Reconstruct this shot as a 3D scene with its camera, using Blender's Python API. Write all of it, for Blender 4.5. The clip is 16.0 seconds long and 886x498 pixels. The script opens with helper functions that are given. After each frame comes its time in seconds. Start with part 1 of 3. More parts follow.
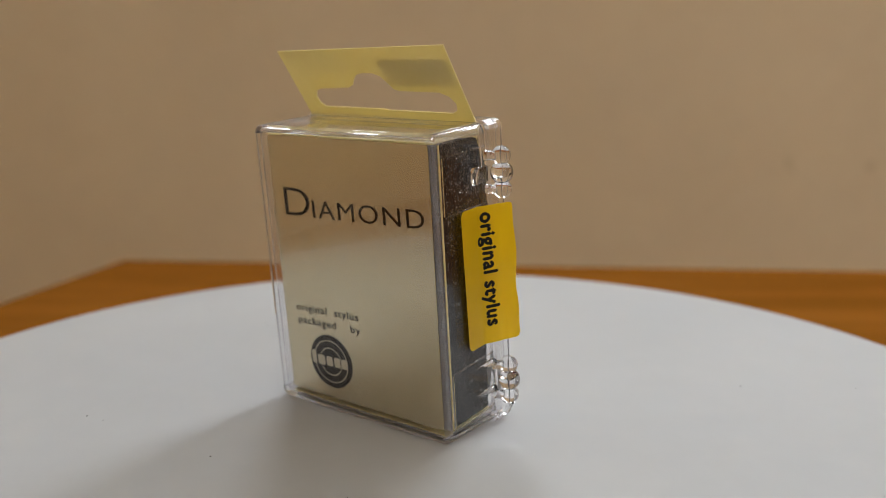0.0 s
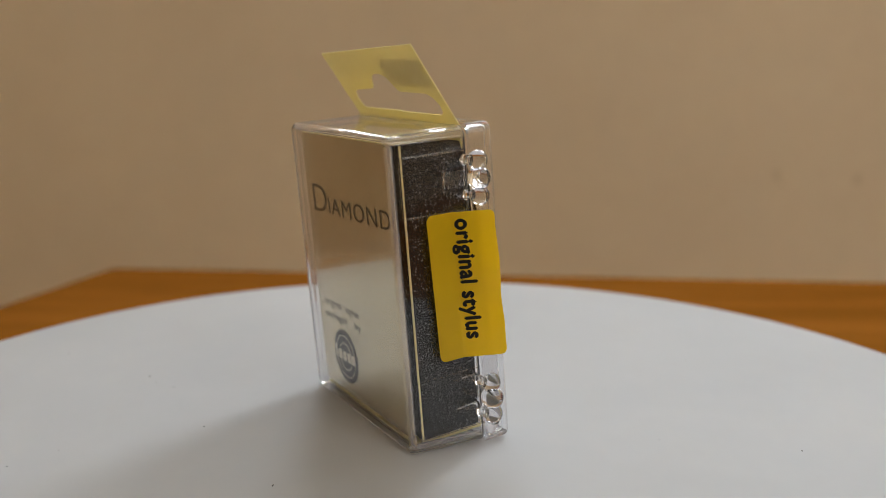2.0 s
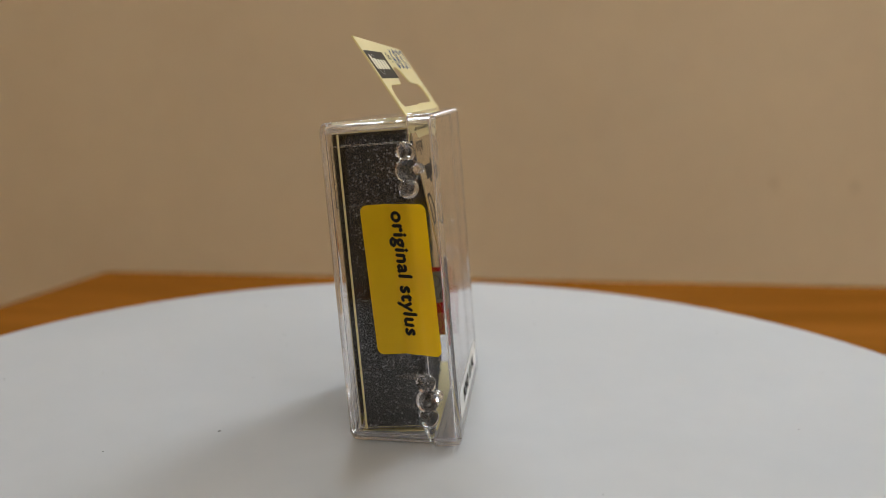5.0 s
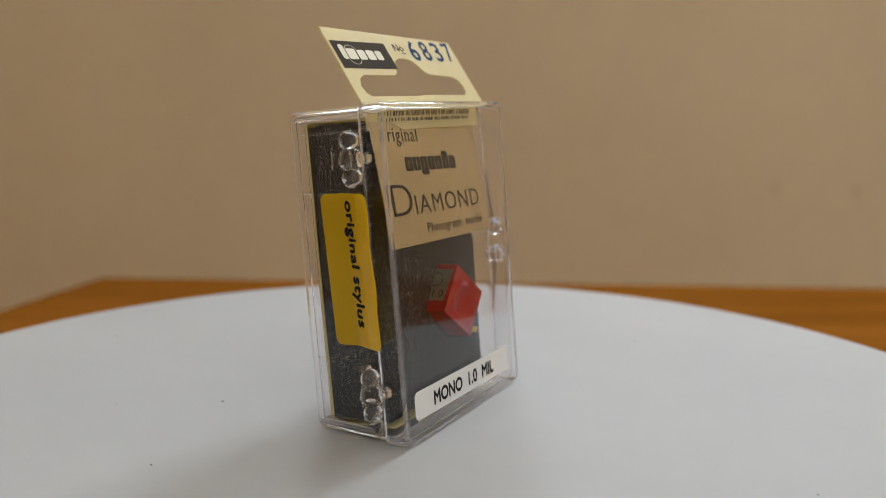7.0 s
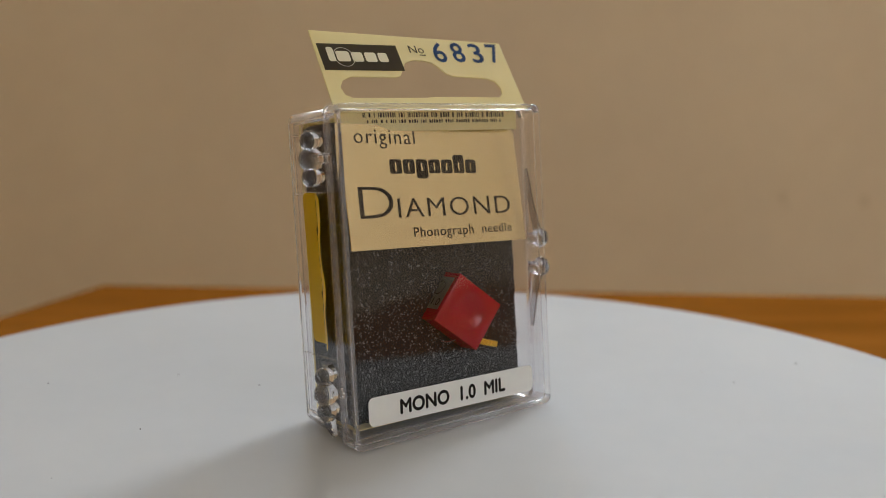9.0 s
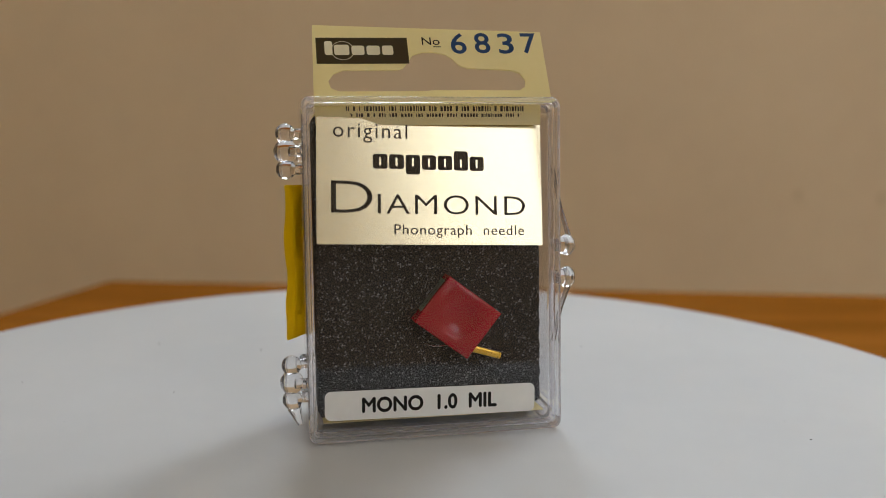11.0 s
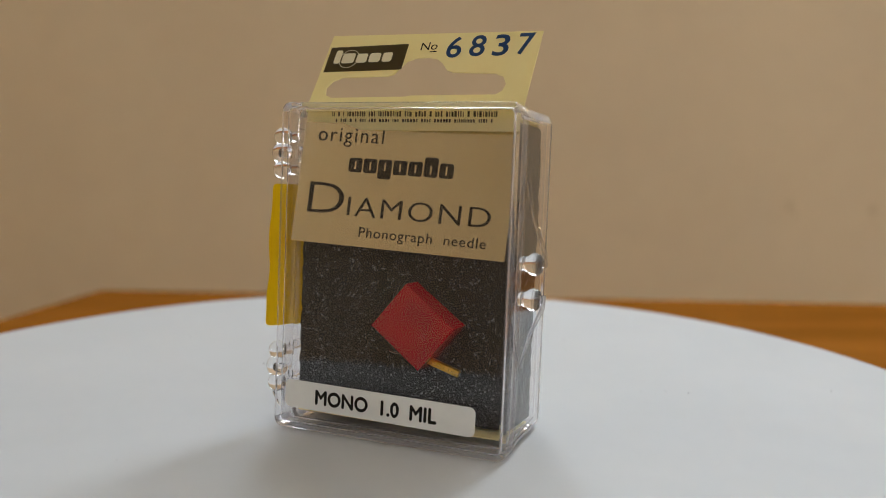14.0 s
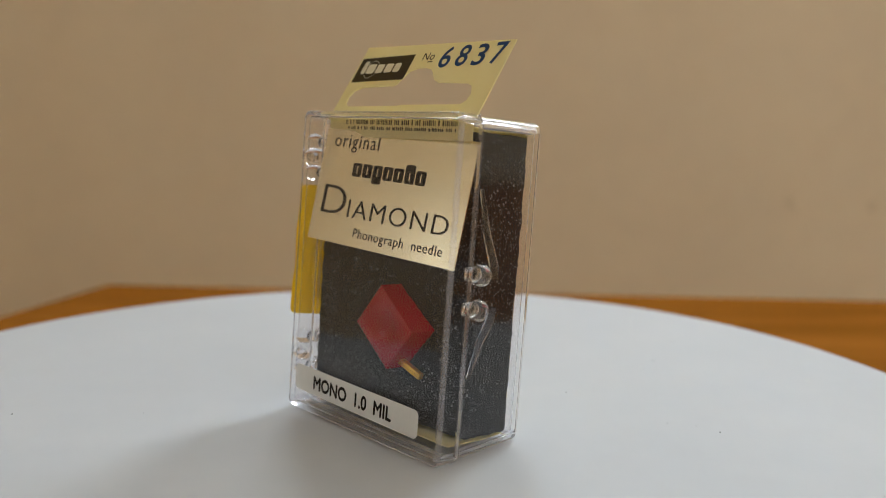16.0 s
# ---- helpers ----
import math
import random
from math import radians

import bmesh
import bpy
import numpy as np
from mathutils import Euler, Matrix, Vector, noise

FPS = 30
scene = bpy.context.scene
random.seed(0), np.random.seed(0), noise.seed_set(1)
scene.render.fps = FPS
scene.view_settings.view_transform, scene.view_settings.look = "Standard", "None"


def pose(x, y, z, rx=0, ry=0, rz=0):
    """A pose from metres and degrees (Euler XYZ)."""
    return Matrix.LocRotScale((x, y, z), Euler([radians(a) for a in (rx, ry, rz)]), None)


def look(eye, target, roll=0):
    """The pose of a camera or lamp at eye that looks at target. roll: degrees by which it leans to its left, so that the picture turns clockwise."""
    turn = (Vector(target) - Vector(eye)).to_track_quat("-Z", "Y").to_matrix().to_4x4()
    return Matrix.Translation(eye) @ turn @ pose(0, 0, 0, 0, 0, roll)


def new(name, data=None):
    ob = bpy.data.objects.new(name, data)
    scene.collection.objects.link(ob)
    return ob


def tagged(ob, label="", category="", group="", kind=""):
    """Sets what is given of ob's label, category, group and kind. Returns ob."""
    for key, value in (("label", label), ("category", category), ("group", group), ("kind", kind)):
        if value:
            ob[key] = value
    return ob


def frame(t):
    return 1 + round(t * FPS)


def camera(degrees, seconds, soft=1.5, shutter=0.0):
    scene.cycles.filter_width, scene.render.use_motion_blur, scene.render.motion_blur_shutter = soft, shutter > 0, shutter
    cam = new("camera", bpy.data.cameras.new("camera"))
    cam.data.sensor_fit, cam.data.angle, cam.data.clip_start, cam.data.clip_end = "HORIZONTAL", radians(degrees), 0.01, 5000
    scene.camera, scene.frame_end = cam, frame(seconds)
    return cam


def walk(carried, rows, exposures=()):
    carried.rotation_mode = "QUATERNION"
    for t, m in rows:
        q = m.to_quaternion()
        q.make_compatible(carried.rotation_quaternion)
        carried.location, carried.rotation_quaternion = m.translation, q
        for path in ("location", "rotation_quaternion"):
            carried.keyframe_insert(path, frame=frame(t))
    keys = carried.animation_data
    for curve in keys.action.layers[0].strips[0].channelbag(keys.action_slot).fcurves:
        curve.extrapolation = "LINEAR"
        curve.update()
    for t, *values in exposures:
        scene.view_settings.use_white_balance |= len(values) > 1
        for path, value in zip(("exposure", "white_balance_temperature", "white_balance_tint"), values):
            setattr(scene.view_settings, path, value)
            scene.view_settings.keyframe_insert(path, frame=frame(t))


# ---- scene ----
# ---------------------------------------------------------------- camera
cam = camera(53.86, 16.0, soft=0.8)
cam.data.dof.use_dof = True
cam.data.dof.focus_distance = 0.155
cam.data.dof.aperture_fstop = 14.0
CAM = [
    (0, 0.00273, -0.16606, 0.06755, 78.165, -0.018, -0.056),
    (0.5, 0.00108, -0.16530, 0.06652, 78.427, -0.099, -0.395),
    (1, 0.00004, -0.16479, 0.06649, 78.574, -0.280, -0.525),
    (1.5, -0.00005, -0.16446, 0.06547, 78.807, -0.469, -0.721),
    (2, -0.00017, -0.16293, 0.06558, 78.924, -0.420, -0.815),
    (2.5, 0.00029, -0.16308, 0.06587, 79.039, -0.300, -1.043),
    (3, 0.00021, -0.16286, 0.06486, 79.190, -0.260, -1.078),
    (3.5, -0.00022, -0.16251, 0.06395, 79.267, -0.220, -1.138),
    (4, 0.00055, -0.16306, 0.06492, 79.260, -0.366, -1.130),
    (6.5, 0.00294, -0.16004, 0.05869, 80.010, -0.539, -0.611),
    (7, 0.00458, -0.15926, 0.05927, 80.096, -0.147, -0.781),
    (7.5, 0.00346, -0.15750, 0.05855, 80.266, -0.127, -0.754),
    (8, 0.00499, -0.15740, 0.05857, 80.452, -0.136, -0.617),
    (10.5, 0.01104, -0.15481, 0.05643, 80.897, -0.177, 0.464),
    (11, 0.01239, -0.15389, 0.05724, 80.537, -0.186, 0.714),
    (11.5, 0.01175, -0.15440, 0.05733, 80.971, -0.018, 0.280),
    (12, 0.01228, -0.15483, 0.05693, 81.027, -0.001, 0.230),
    (12.5, 0.01113, -0.15534, 0.05701, 81.061, -0.062, -0.048),
    (13, 0.01331, -0.15619, 0.05644, 81.239, -0.046, 0.291),
    (13.5, 0.01549, -0.15606, 0.05603, 81.224, -0.082, 0.540),
    (14, 0.01579, -0.15783, 0.05598, 81.349, -0.180, 0.436),
    (14.5, 0.01647, -0.15855, 0.05505, 81.507, -0.155, 0.653),
    (15, 0.01562, -0.15935, 0.05516, 81.235, -0.338, 0.509),
    (15.5, 0.01423, -0.16215, 0.05576, 81.227, -0.428, 0.291),
    (16, 0.01673, -0.16718, 0.05855, 80.991, -0.330, 0.593),
]
TURN = [(0, 146.57), (0.5, 140.44), (1, 134.51), (1.5, 128.70), (2, 122.83), (2.5, 116.79), (3, 110.73), (3.5, 104.66), (4, 98.66), (6.5, 69.10), (7, 63.28), (7.5, 57.47), (8, 51.56), (10.5, 21.20), (11, 15.33), (11.5, 9.58), (12, 3.91), (12.5, -1.79), (13, -7.62), (13.5, -13.56), (14, -19.55), (14.5, -25.58), (15, -31.52), (15.5, -37.32), (16, -43.05)]
walk(cam, [(t, pose(x, y, z, rx, ry, rz)) for t, x, y, z, rx, ry, rz in CAM],
     exposures=[(0.0, 0.86, 6350, 9), (6.5, 0.86, 6280, 8), (10.5, 0.78, 6200, 8), (11.0, 0.79, 6210, 8), (11.6, 0.98, 6200, 8), (16.0, 1.02, 6080, 6)])

# ---------------------------------------------------------------- world and light
world = bpy.data.worlds.new("sky")
scene.world = world
world.use_nodes = True
sky = world.node_tree.nodes.new("ShaderNodeTexSky")
sky.sky_type, sky.sun_disc = "NISHITA", False
sky.sun_elevation, sky.sun_rotation = radians(55), radians(200)
world.node_tree.links.new(sky.outputs[0], world.node_tree.nodes["Background"].inputs[0])
world.node_tree.nodes["Background"].inputs[1].default_value = 0.10

sun = new("sun", bpy.data.lights.new("sun", "SUN"))
sun.data.energy, sun.data.angle, sun.data.color = 0.8, radians(10), (1.0, 0.96, 0.9)
sun.matrix_world = look((-0.6, -1.6, 3.2), (0, 0, 0))

FLOOR, TABLE, CEIL = -0.789, -0.039, 2.111
X0, X1, Y0, Y1 = -1.7, 2.7, -2.0, 1.25
# openings: (a0, a1, z0, z1) along each wall
WIN_BACK = (-0.33, 0.09, 0.90, 1.90)
WIN_CORNER = (0.60, 1.20, 0.90, 1.90)
WIN_LEFT = (-0.425, -0.125, 0.225, 0.40)
WIN_FRONT = (1.06, 2.42, 0.55, 2.00)


def window_light(name, centre, inward, width, height, power, tint):
    lamp = new(name, bpy.data.lights.new(name, "AREA"))
    lamp.data.shape, lamp.data.size, lamp.data.size_y = "RECTANGLE", width, height
    lamp.data.energy, lamp.data.color = power, tint
    lamp.matrix_world = look(centre, Vector(centre) + Vector(inward))
    return lamp


def mid(a, b):
    return (a + b) / 2


window_light("daylight_back", (mid(*WIN_BACK[:2]), Y1 + 0.10, mid(*WIN_BACK[2:])), (0, -1, 0), 0.40, 0.98, 9.5, (0.86, 0.93, 1.0))
window_light("daylight_corner", (mid(*WIN_CORNER[:2]), Y1 + 0.10, mid(*WIN_CORNER[2:])), (0, -1, 0), 0.58, 0.98, 23.0, (0.86, 0.93, 1.0))
window_light("daylight_left", (X0 - 0.10, mid(*WIN_LEFT[:2]), mid(*WIN_LEFT[2:])), (1, 0, 0), 0.28, 0.16, 0.75, (0.93, 0.97, 1.0))
window_light("daylight_front", (mid(*WIN_FRONT[:2]), Y0 - 0.10, mid(*WIN_FRONT[2:])), (0, 1, 0), 1.34, 1.42, 11.6, (1.0, 0.965, 0.90))


# ---------------------------------------------------------------- materials
def material(name, colour, rough=0.5, metal=0.0, spec=0.5):
    m = bpy.data.materials.new(name)
    m.use_nodes = True
    b = m.node_tree.nodes["Principled BSDF"]
    b.inputs["Base Color"].default_value = (*colour, 1)
    b.inputs["Roughness"].default_value = rough
    b.inputs["Metallic"].default_value = metal
    b.inputs["Specular IOR Level"].default_value = spec
    return m


def vary(m, low, high, scale, detail=4.0, bump=0.0, bump_scale=None, dist=0.001, stretch=(1, 1, 1), rough=None):
    """Two-scale colour variation and fine relief on a material."""
    t = m.node_tree
    n, l = t.nodes, t.links
    b = n["Principled BSDF"]
    co = n.new("ShaderNodeTexCoord")
    mp = n.new("ShaderNodeMapping")
    mp.inputs["Scale"].default_value = stretch
    l.new(co.outputs["Object"], mp.inputs["Vector"])
    a = n.new("ShaderNodeTexNoise")
    a.inputs["Scale"].default_value, a.inputs["Detail"].default_value = scale, detail
    l.new(mp.outputs[0], a.inputs["Vector"])
    c = n.new("ShaderNodeTexNoise")
    c.inputs["Scale"].default_value, c.inputs["Detail"].default_value = scale * 9, 3
    l.new(mp.outputs[0], c.inputs["Vector"])
    mx = n.new("ShaderNodeMath")
    mx.operation = "MULTIPLY_ADD"
    mx.inputs[1].default_value = 0.35
    l.new(c.outputs[0], mx.inputs[0])
    l.new(a.outputs[0], mx.inputs[2])
    r = n.new("ShaderNodeValToRGB")
    r.color_ramp.elements[0].position, r.color_ramp.elements[1].position = 0.45, 0.90
    r.color_ramp.elements[0].color, r.color_ramp.elements[1].color = (*low, 1), (*high, 1)
    l.new(mx.outputs[0], r.inputs[0])
    l.new(r.outputs[0], b.inputs["Base Color"])
    if rough:
        mr = n.new("ShaderNodeMapRange")
        mr.inputs["To Min"].default_value, mr.inputs["To Max"].default_value = rough
        l.new(c.outputs[0], mr.inputs[0])
        l.new(mr.outputs[0], b.inputs["Roughness"])
    if bump:
        g = n.new("ShaderNodeTexNoise")
        g.inputs["Scale"].default_value, g.inputs["Detail"].default_value = bump_scale or scale * 12, 4
        l.new(mp.outputs[0], g.inputs["Vector"])
        bp = n.new("ShaderNodeBump")
        bp.inputs["Strength"].default_value, bp.inputs["Distance"].default_value = bump, dist
        l.new(g.outputs[0], bp.inputs["Height"])
        l.new(bp.outputs[0], b.inputs["Normal"])
    return m


WALL = vary(material("beige_wall_paint", (0.6, 0.5, 0.4), 0.85), (0.74, 0.585, 0.39), (0.80, 0.64, 0.43), 3.0, bump=0.25, bump_scale=60, dist=0.002)
# wall beige with shade put into its colour, so the lid and foil reflect darker
DIM_WALL = vary(material("shaded_wall_paint", (0.5, 0.4, 0.26), 0.85), (0.46, 0.36, 0.24), (0.52, 0.41, 0.27), 3.0, bump=0.25, bump_scale=60, dist=0.002)
CEILING = vary(material("white_ceiling_paint", (0.78, 0.77, 0.74), 0.9), (0.75, 0.74, 0.71), (0.8, 0.79, 0.76), 2.0)
FLOORING = vary(material("brown_floor", (0.3, 0.2, 0.12), 0.5), (0.22, 0.14, 0.08), (0.34, 0.23, 0.14), 4.0, stretch=(1, 8, 1))
WOOD = vary(material("orange_wood_veneer", (0.42, 0.17, 0.03), 0.8, spec=0.0), (0.20, 0.070, 0.008), (0.29, 0.108, 0.015), 5.0, bump=0.1, bump_scale=120, dist=0.0005, stretch=(1.2, 14, 14), rough=(0.7, 0.85))
FRAME = vary(material("white_window_paint", (0.8, 0.8, 0.78), 0.4), (0.76, 0.76, 0.74), (0.82, 0.82, 0.8), 6.0)
PLATTER = vary(material("matt_white_plastic", (0.78, 0.78, 0.78), 0.6, spec=0.12), (0.49, 0.495, 0.50), (0.54, 0.54, 0.54), 14.0, bump=0.06, bump_scale=900, dist=0.0002, rough=(0.55, 0.7))
SPECK = material("dark_dust", (0.08, 0.075, 0.07), 0.9)
INK = material("black_print", (0.018, 0.016, 0.015), 0.7, spec=0.12)
BROWN_INK = material("dark_brown_print", (0.03, 0.024, 0.018), 0.7, spec=0.12)
BLUE_INK = material("blue_stamp_ink", (0.012, 0.05, 0.17), 0.7, spec=0.15)
CREAM = material("cream_print", (0.75, 0.68, 0.45), 0.5)
GOLD_LINE = material("pale_gold_print", (0.62, 0.56, 0.4), 0.35, 0.6)
RED = vary(material("red_moulded_plastic", (0.5, 0.012, 0.03), 0.24, spec=0.45), (0.37, 0.003, 0.015), (0.40, 0.005, 0.018), 40.0)
PLATE = material("grey_metal_label", (0.20, 0.19, 0.17), 0.5, 0.3)
BRASS = vary(material("brass_tube", (0.78, 0.50, 0.12), 0.3, 1.0), (0.72, 0.43, 0.05), (0.9, 0.58, 0.10), 600.0, rough=(0.2, 0.4))
STEEL = material("steel_wire", (0.7, 0.7, 0.7), 0.25, 1.0)
YELLOW = vary(material("glossy_yellow_sticker", (0.80, 0.60, 0.0), 0.32), (0.80, 0.50, 0.001), (0.86, 0.56, 0.002), 70.0, bump=0.06, bump_scale=300, dist=0.0004)
WHITE_PAPER = vary(material("white_sticker_paper", (0.8, 0.8, 0.78), 0.5), (0.76, 0.76, 0.75), (0.82, 0.82, 0.8), 90.0, bump=0.04, bump_scale=1200, dist=0.0001)


def gold_foil():
    """Satin gold foil card: a brushed metallic sheet with faint wear."""
    m = material("satin_gold_foil", (0.74, 0.66, 0.46), 0.3, 0.9)
    vary(m, (0.75, 0.665, 0.445), (0.80, 0.71, 0.475), 35.0, rough=(0.23, 0.27))
    return m


def let_through(m, colour, share):
    """Part of the light passes through the thin sheet."""
    n, l = m.node_tree.nodes, m.node_tree.links
    tr = n.new("ShaderNodeBsdfTranslucent")
    tr.inputs[0].default_value = (*colour, 1)
    mix = n.new("ShaderNodeMixShader")
    mix.inputs[0].default_value = share
    l.new(n["Principled BSDF"].outputs[0], mix.inputs[1])
    l.new(tr.outputs[0], mix.inputs[2])
    l.new(mix.outputs[0], n["Material Output"].inputs["Surface"])
    return m


TAB_INK = let_through(material("thin_dark_print", (0.03, 0.024, 0.018), 0.7, spec=0.12), (0.9, 0.75, 0.3), 0.13)
let_through(BLUE_INK, (0.5, 0.6, 0.5), 0.12)
let_through(YELLOW, (0.95, 0.55, 0.0), 0.3)


def yellow_card():
    """Thin pale yellow card that lets some light through."""
    m = material("pale_yellow_card", (0.82, 0.74, 0.36), 0.55)
    vary(m, (0.88, 0.79, 0.42), (0.93, 0.85, 0.50), 80.0, bump=0.05, bump_scale=1500, dist=0.0001)
    return let_through(m, (1.0, 0.86, 0.36), 0.32)


def clear_plastic(name, rough=0.015, tint=(0.985, 0.98, 0.985), ior=1.5, clarity=1.0):
    m = material(name, tint, rough)
    b = m.node_tree.nodes["Principled BSDF"]
    b.inputs["Transmission Weight"].default_value = clarity
    b.inputs["IOR"].default_value = ior
    n, l = m.node_tree.nodes, m.node_tree.links
    co = n.new("ShaderNodeTexCoord")
    g = n.new("ShaderNodeTexNoise")
    g.inputs["Scale"].default_value, g.inputs["Detail"].default_value = 110, 2
    l.new(co.outputs["Object"], g.inputs["Vector"])
    bp = n.new("ShaderNodeBump")
    bp.inputs["Strength"].default_value, bp.inputs["Distance"].default_value = 0.05, 0.0004
    l.new(g.outputs[0], bp.inputs["Height"])
    l.new(bp.outputs[0], b.inputs["Normal"])
    return m


def clear_wall(name):
    """Thin clear sheet: it lets light straight through and mirrors more at a slant."""
    m = bpy.data.materials.new(name)
    m.use_nodes = True
    n, l = m.node_tree.nodes, m.node_tree.links
    n.remove(n["Principled BSDF"])
    tr = n.new("ShaderNodeBsdfTransparent")
    tr.inputs[0].default_value = (0.975, 0.97, 0.975, 1)
    gl = n.new("ShaderNodeBsdfGlossy")
    gl.inputs["Roughness"].default_value = 0.02
    gl.inputs["Color"].default_value = (1, 1, 1, 1)
    lw = n.new("ShaderNodeLayerWeight")
    lw.inputs[0].default_value = 0.5
    pw = n.new("ShaderNodeMath")
    pw.operation = "POWER"
    pw.inputs[1].default_value = 5.0
    l.new(lw.outputs["Facing"], pw.inputs[0])
    fr = n.new("ShaderNodeMath")
    fr.operation = "MULTIPLY_ADD"
    fr.inputs[1].default_value, fr.inputs[2].default_value = 0.85, 0.035
    l.new(pw.outputs[0], fr.inputs[0])
    co = n.new("ShaderNodeTexCoord")
    g = n.new("ShaderNodeTexNoise")
    g.inputs["Scale"].default_value, g.inputs["Detail"].default_value = 90, 2
    l.new(co.outputs["Object"], g.inputs["Vector"])
    bp = n.new("ShaderNodeBump")
    bp.inputs["Strength"].default_value, bp.inputs["Distance"].default_value = 0.06, 0.0004
    l.new(g.outputs[0], bp.inputs["Height"])
    l.new(bp.outputs[0], gl.inputs["Normal"])
    mix = n.new("ShaderNodeMixShader")
    l.new(fr.outputs[0], mix.inputs[0])
    l.new(tr.outputs[0], mix.inputs[1])
    l.new(gl.outputs[0], mix.inputs[2])
    l.new(mix.outputs[0], n["Material Output"].inputs["Surface"])
    return m


def foam_material():
    """Charcoal open-cell foam: dark cells with small pale glints on the cell walls."""
    m = material("charcoal_foam", (0.03, 0.03, 0.032), 0.8)
    n, l = m.node_tree.nodes, m.node_tree.links
    b = n["Principled BSDF"]
    co = n.new("ShaderNodeTexCoord")
    v = n.new("ShaderNodeTexVoronoi")
    v.inputs["Scale"].default_value = 5200
    l.new(co.outputs["Object"], v.inputs["Vector"])
    w = n.new("ShaderNodeTexVoronoi")
    w.inputs["Scale"].default_value = 4200
    l.new(co.outputs["Object"], w.inputs["Vector"])
    sep = n.new("ShaderNodeSeparateColor")
    l.new(w.outputs["Color"], sep.inputs[0])
    r = n.new("ShaderNodeValToRGB")
    e = r.color_ramp.elements
    e[0].position, e[0].color = 0.86, (0.014, 0.014, 0.016, 1)
    e[1].position, e[1].color = 1.0, (0.31, 0.31, 0.32, 1)
    l.new(sep.outputs[0], r.inputs[0])
    l.new(r.outputs[0], b.inputs["Base Color"])
    bp = n.new("ShaderNodeBump")
    bp.inputs["Strength"].default_value, bp.inputs["Distance"].default_value = 0.9, 0.0005
    l.new(v.outputs["Distance"], bp.inputs["Height"])
    l.new(bp.outputs[0], b.inputs["Normal"])
    return m


GOLD, CARD, CLEAR, FOAM = gold_foil(), yellow_card(), clear_plastic("clear_styrene", 0.05, (0.97, 0.965, 0.97), 1.38), foam_material()
SHEET = clear_wall("clear_styrene_sheet")
EDGE = clear_plastic("clear_styrene_edge", 0.03, (0.93, 0.91, 0.94), 1.36, 0.86)
TONGUE = clear_plastic("thin_clear_styrene", 0.08, (0.62, 0.61, 0.63), 1.45)


# ---------------------------------------------------------------- mesh helpers
def mesh_of(name, bm, mat, smooth=35):
    bmesh.ops.recalc_face_normals(bm, faces=bm.faces)
    me = bpy.data.meshes.new(name)
    bm.to_mesh(me)
    bm.free()
    if mat:
        me.materials.append(mat)
    if smooth:
        for p in me.polygons:
            p.use_smooth = True
        me.set_sharp_from_angle(angle=radians(smooth))
    return me


def part(name, bm, mat, parent=None, label="", smooth=35):
    ob = new(name, mesh_of(name, bm, mat, smooth))
    ob.parent = parent
    if label:
        ob["label"] = label
    return ob


def box(bm, lo, hi, bevel=0.0, segments=2):
    lo, hi = Vector(lo), Vector(hi)
    v = bmesh.ops.create_cube(bm, size=1, matrix=Matrix.Translation((lo + hi) / 2) @ Matrix.Diagonal((*(hi - lo), 1)))["verts"]
    if bevel:
        edges = list({e for x in v for e in x.link_edges})
        bmesh.ops.bevel(bm, geom=edges, offset=bevel, segments=segments, affect="EDGES", profile=0.5)
    return bm


def slab(bm, outline, thick, m, holes=()):
    """A flat sheet from a 2D outline (and holes), laid by the matrix m, thick along its local +z."""
    edges = []
    for loop in (outline, *holes):
        vs = [bm.verts.new((x, y, 0)) for x, y in loop]
        edges += [bm.edges.new((vs[i], vs[(i + 1) % len(vs)])) for i in range(len(vs))]
    faces = [g for g in bmesh.ops.triangle_fill(bm, edges=edges, use_beauty=True)["geom"] if isinstance(g, bmesh.types.BMFace)]
    if thick:
        up = bmesh.ops.extrude_face_region(bm, geom=faces)["geom"]
        bmesh.ops.translate(bm, verts=[g for g in up if isinstance(g, bmesh.types.BMVert)], vec=(0, 0, thick))
    bmesh.ops.transform(bm, matrix=m, verts=bm.verts)
    return bm


def rounded(x0, x1, y0, y1, r, n=6):
    pts = []
    for cx, cy, a in ((x1 - r, y1 - r, 0), (x0 + r, y1 - r, 90), (x0 + r, y0 + r, 180), (x1 - r, y0 + r, 270)):
        for k in range(n + 1):
            t = radians(a + 90 * k / n)
            pts.append((cx + r * math.cos(t), cy + r * math.sin(t)))
    return pts


def circle(cx, cy, r, n=48):
    return [(cx + r * math.cos(2 * math.pi * k / n), cy + r * math.sin(2 * math.pi * k / n)) for k in range(n)]


def rows_bridge(bm, loops, close=True):
    rings = [[bm.verts.new(p) for p in loop] for loop in loops]
    for a, b in zip(rings, rings[1:]):
        for k in range(len(a)):
            bm.faces.new((a[k], a[(k + 1) % len(a)], b[(k + 1) % len(a)], b[k]))
    return rings


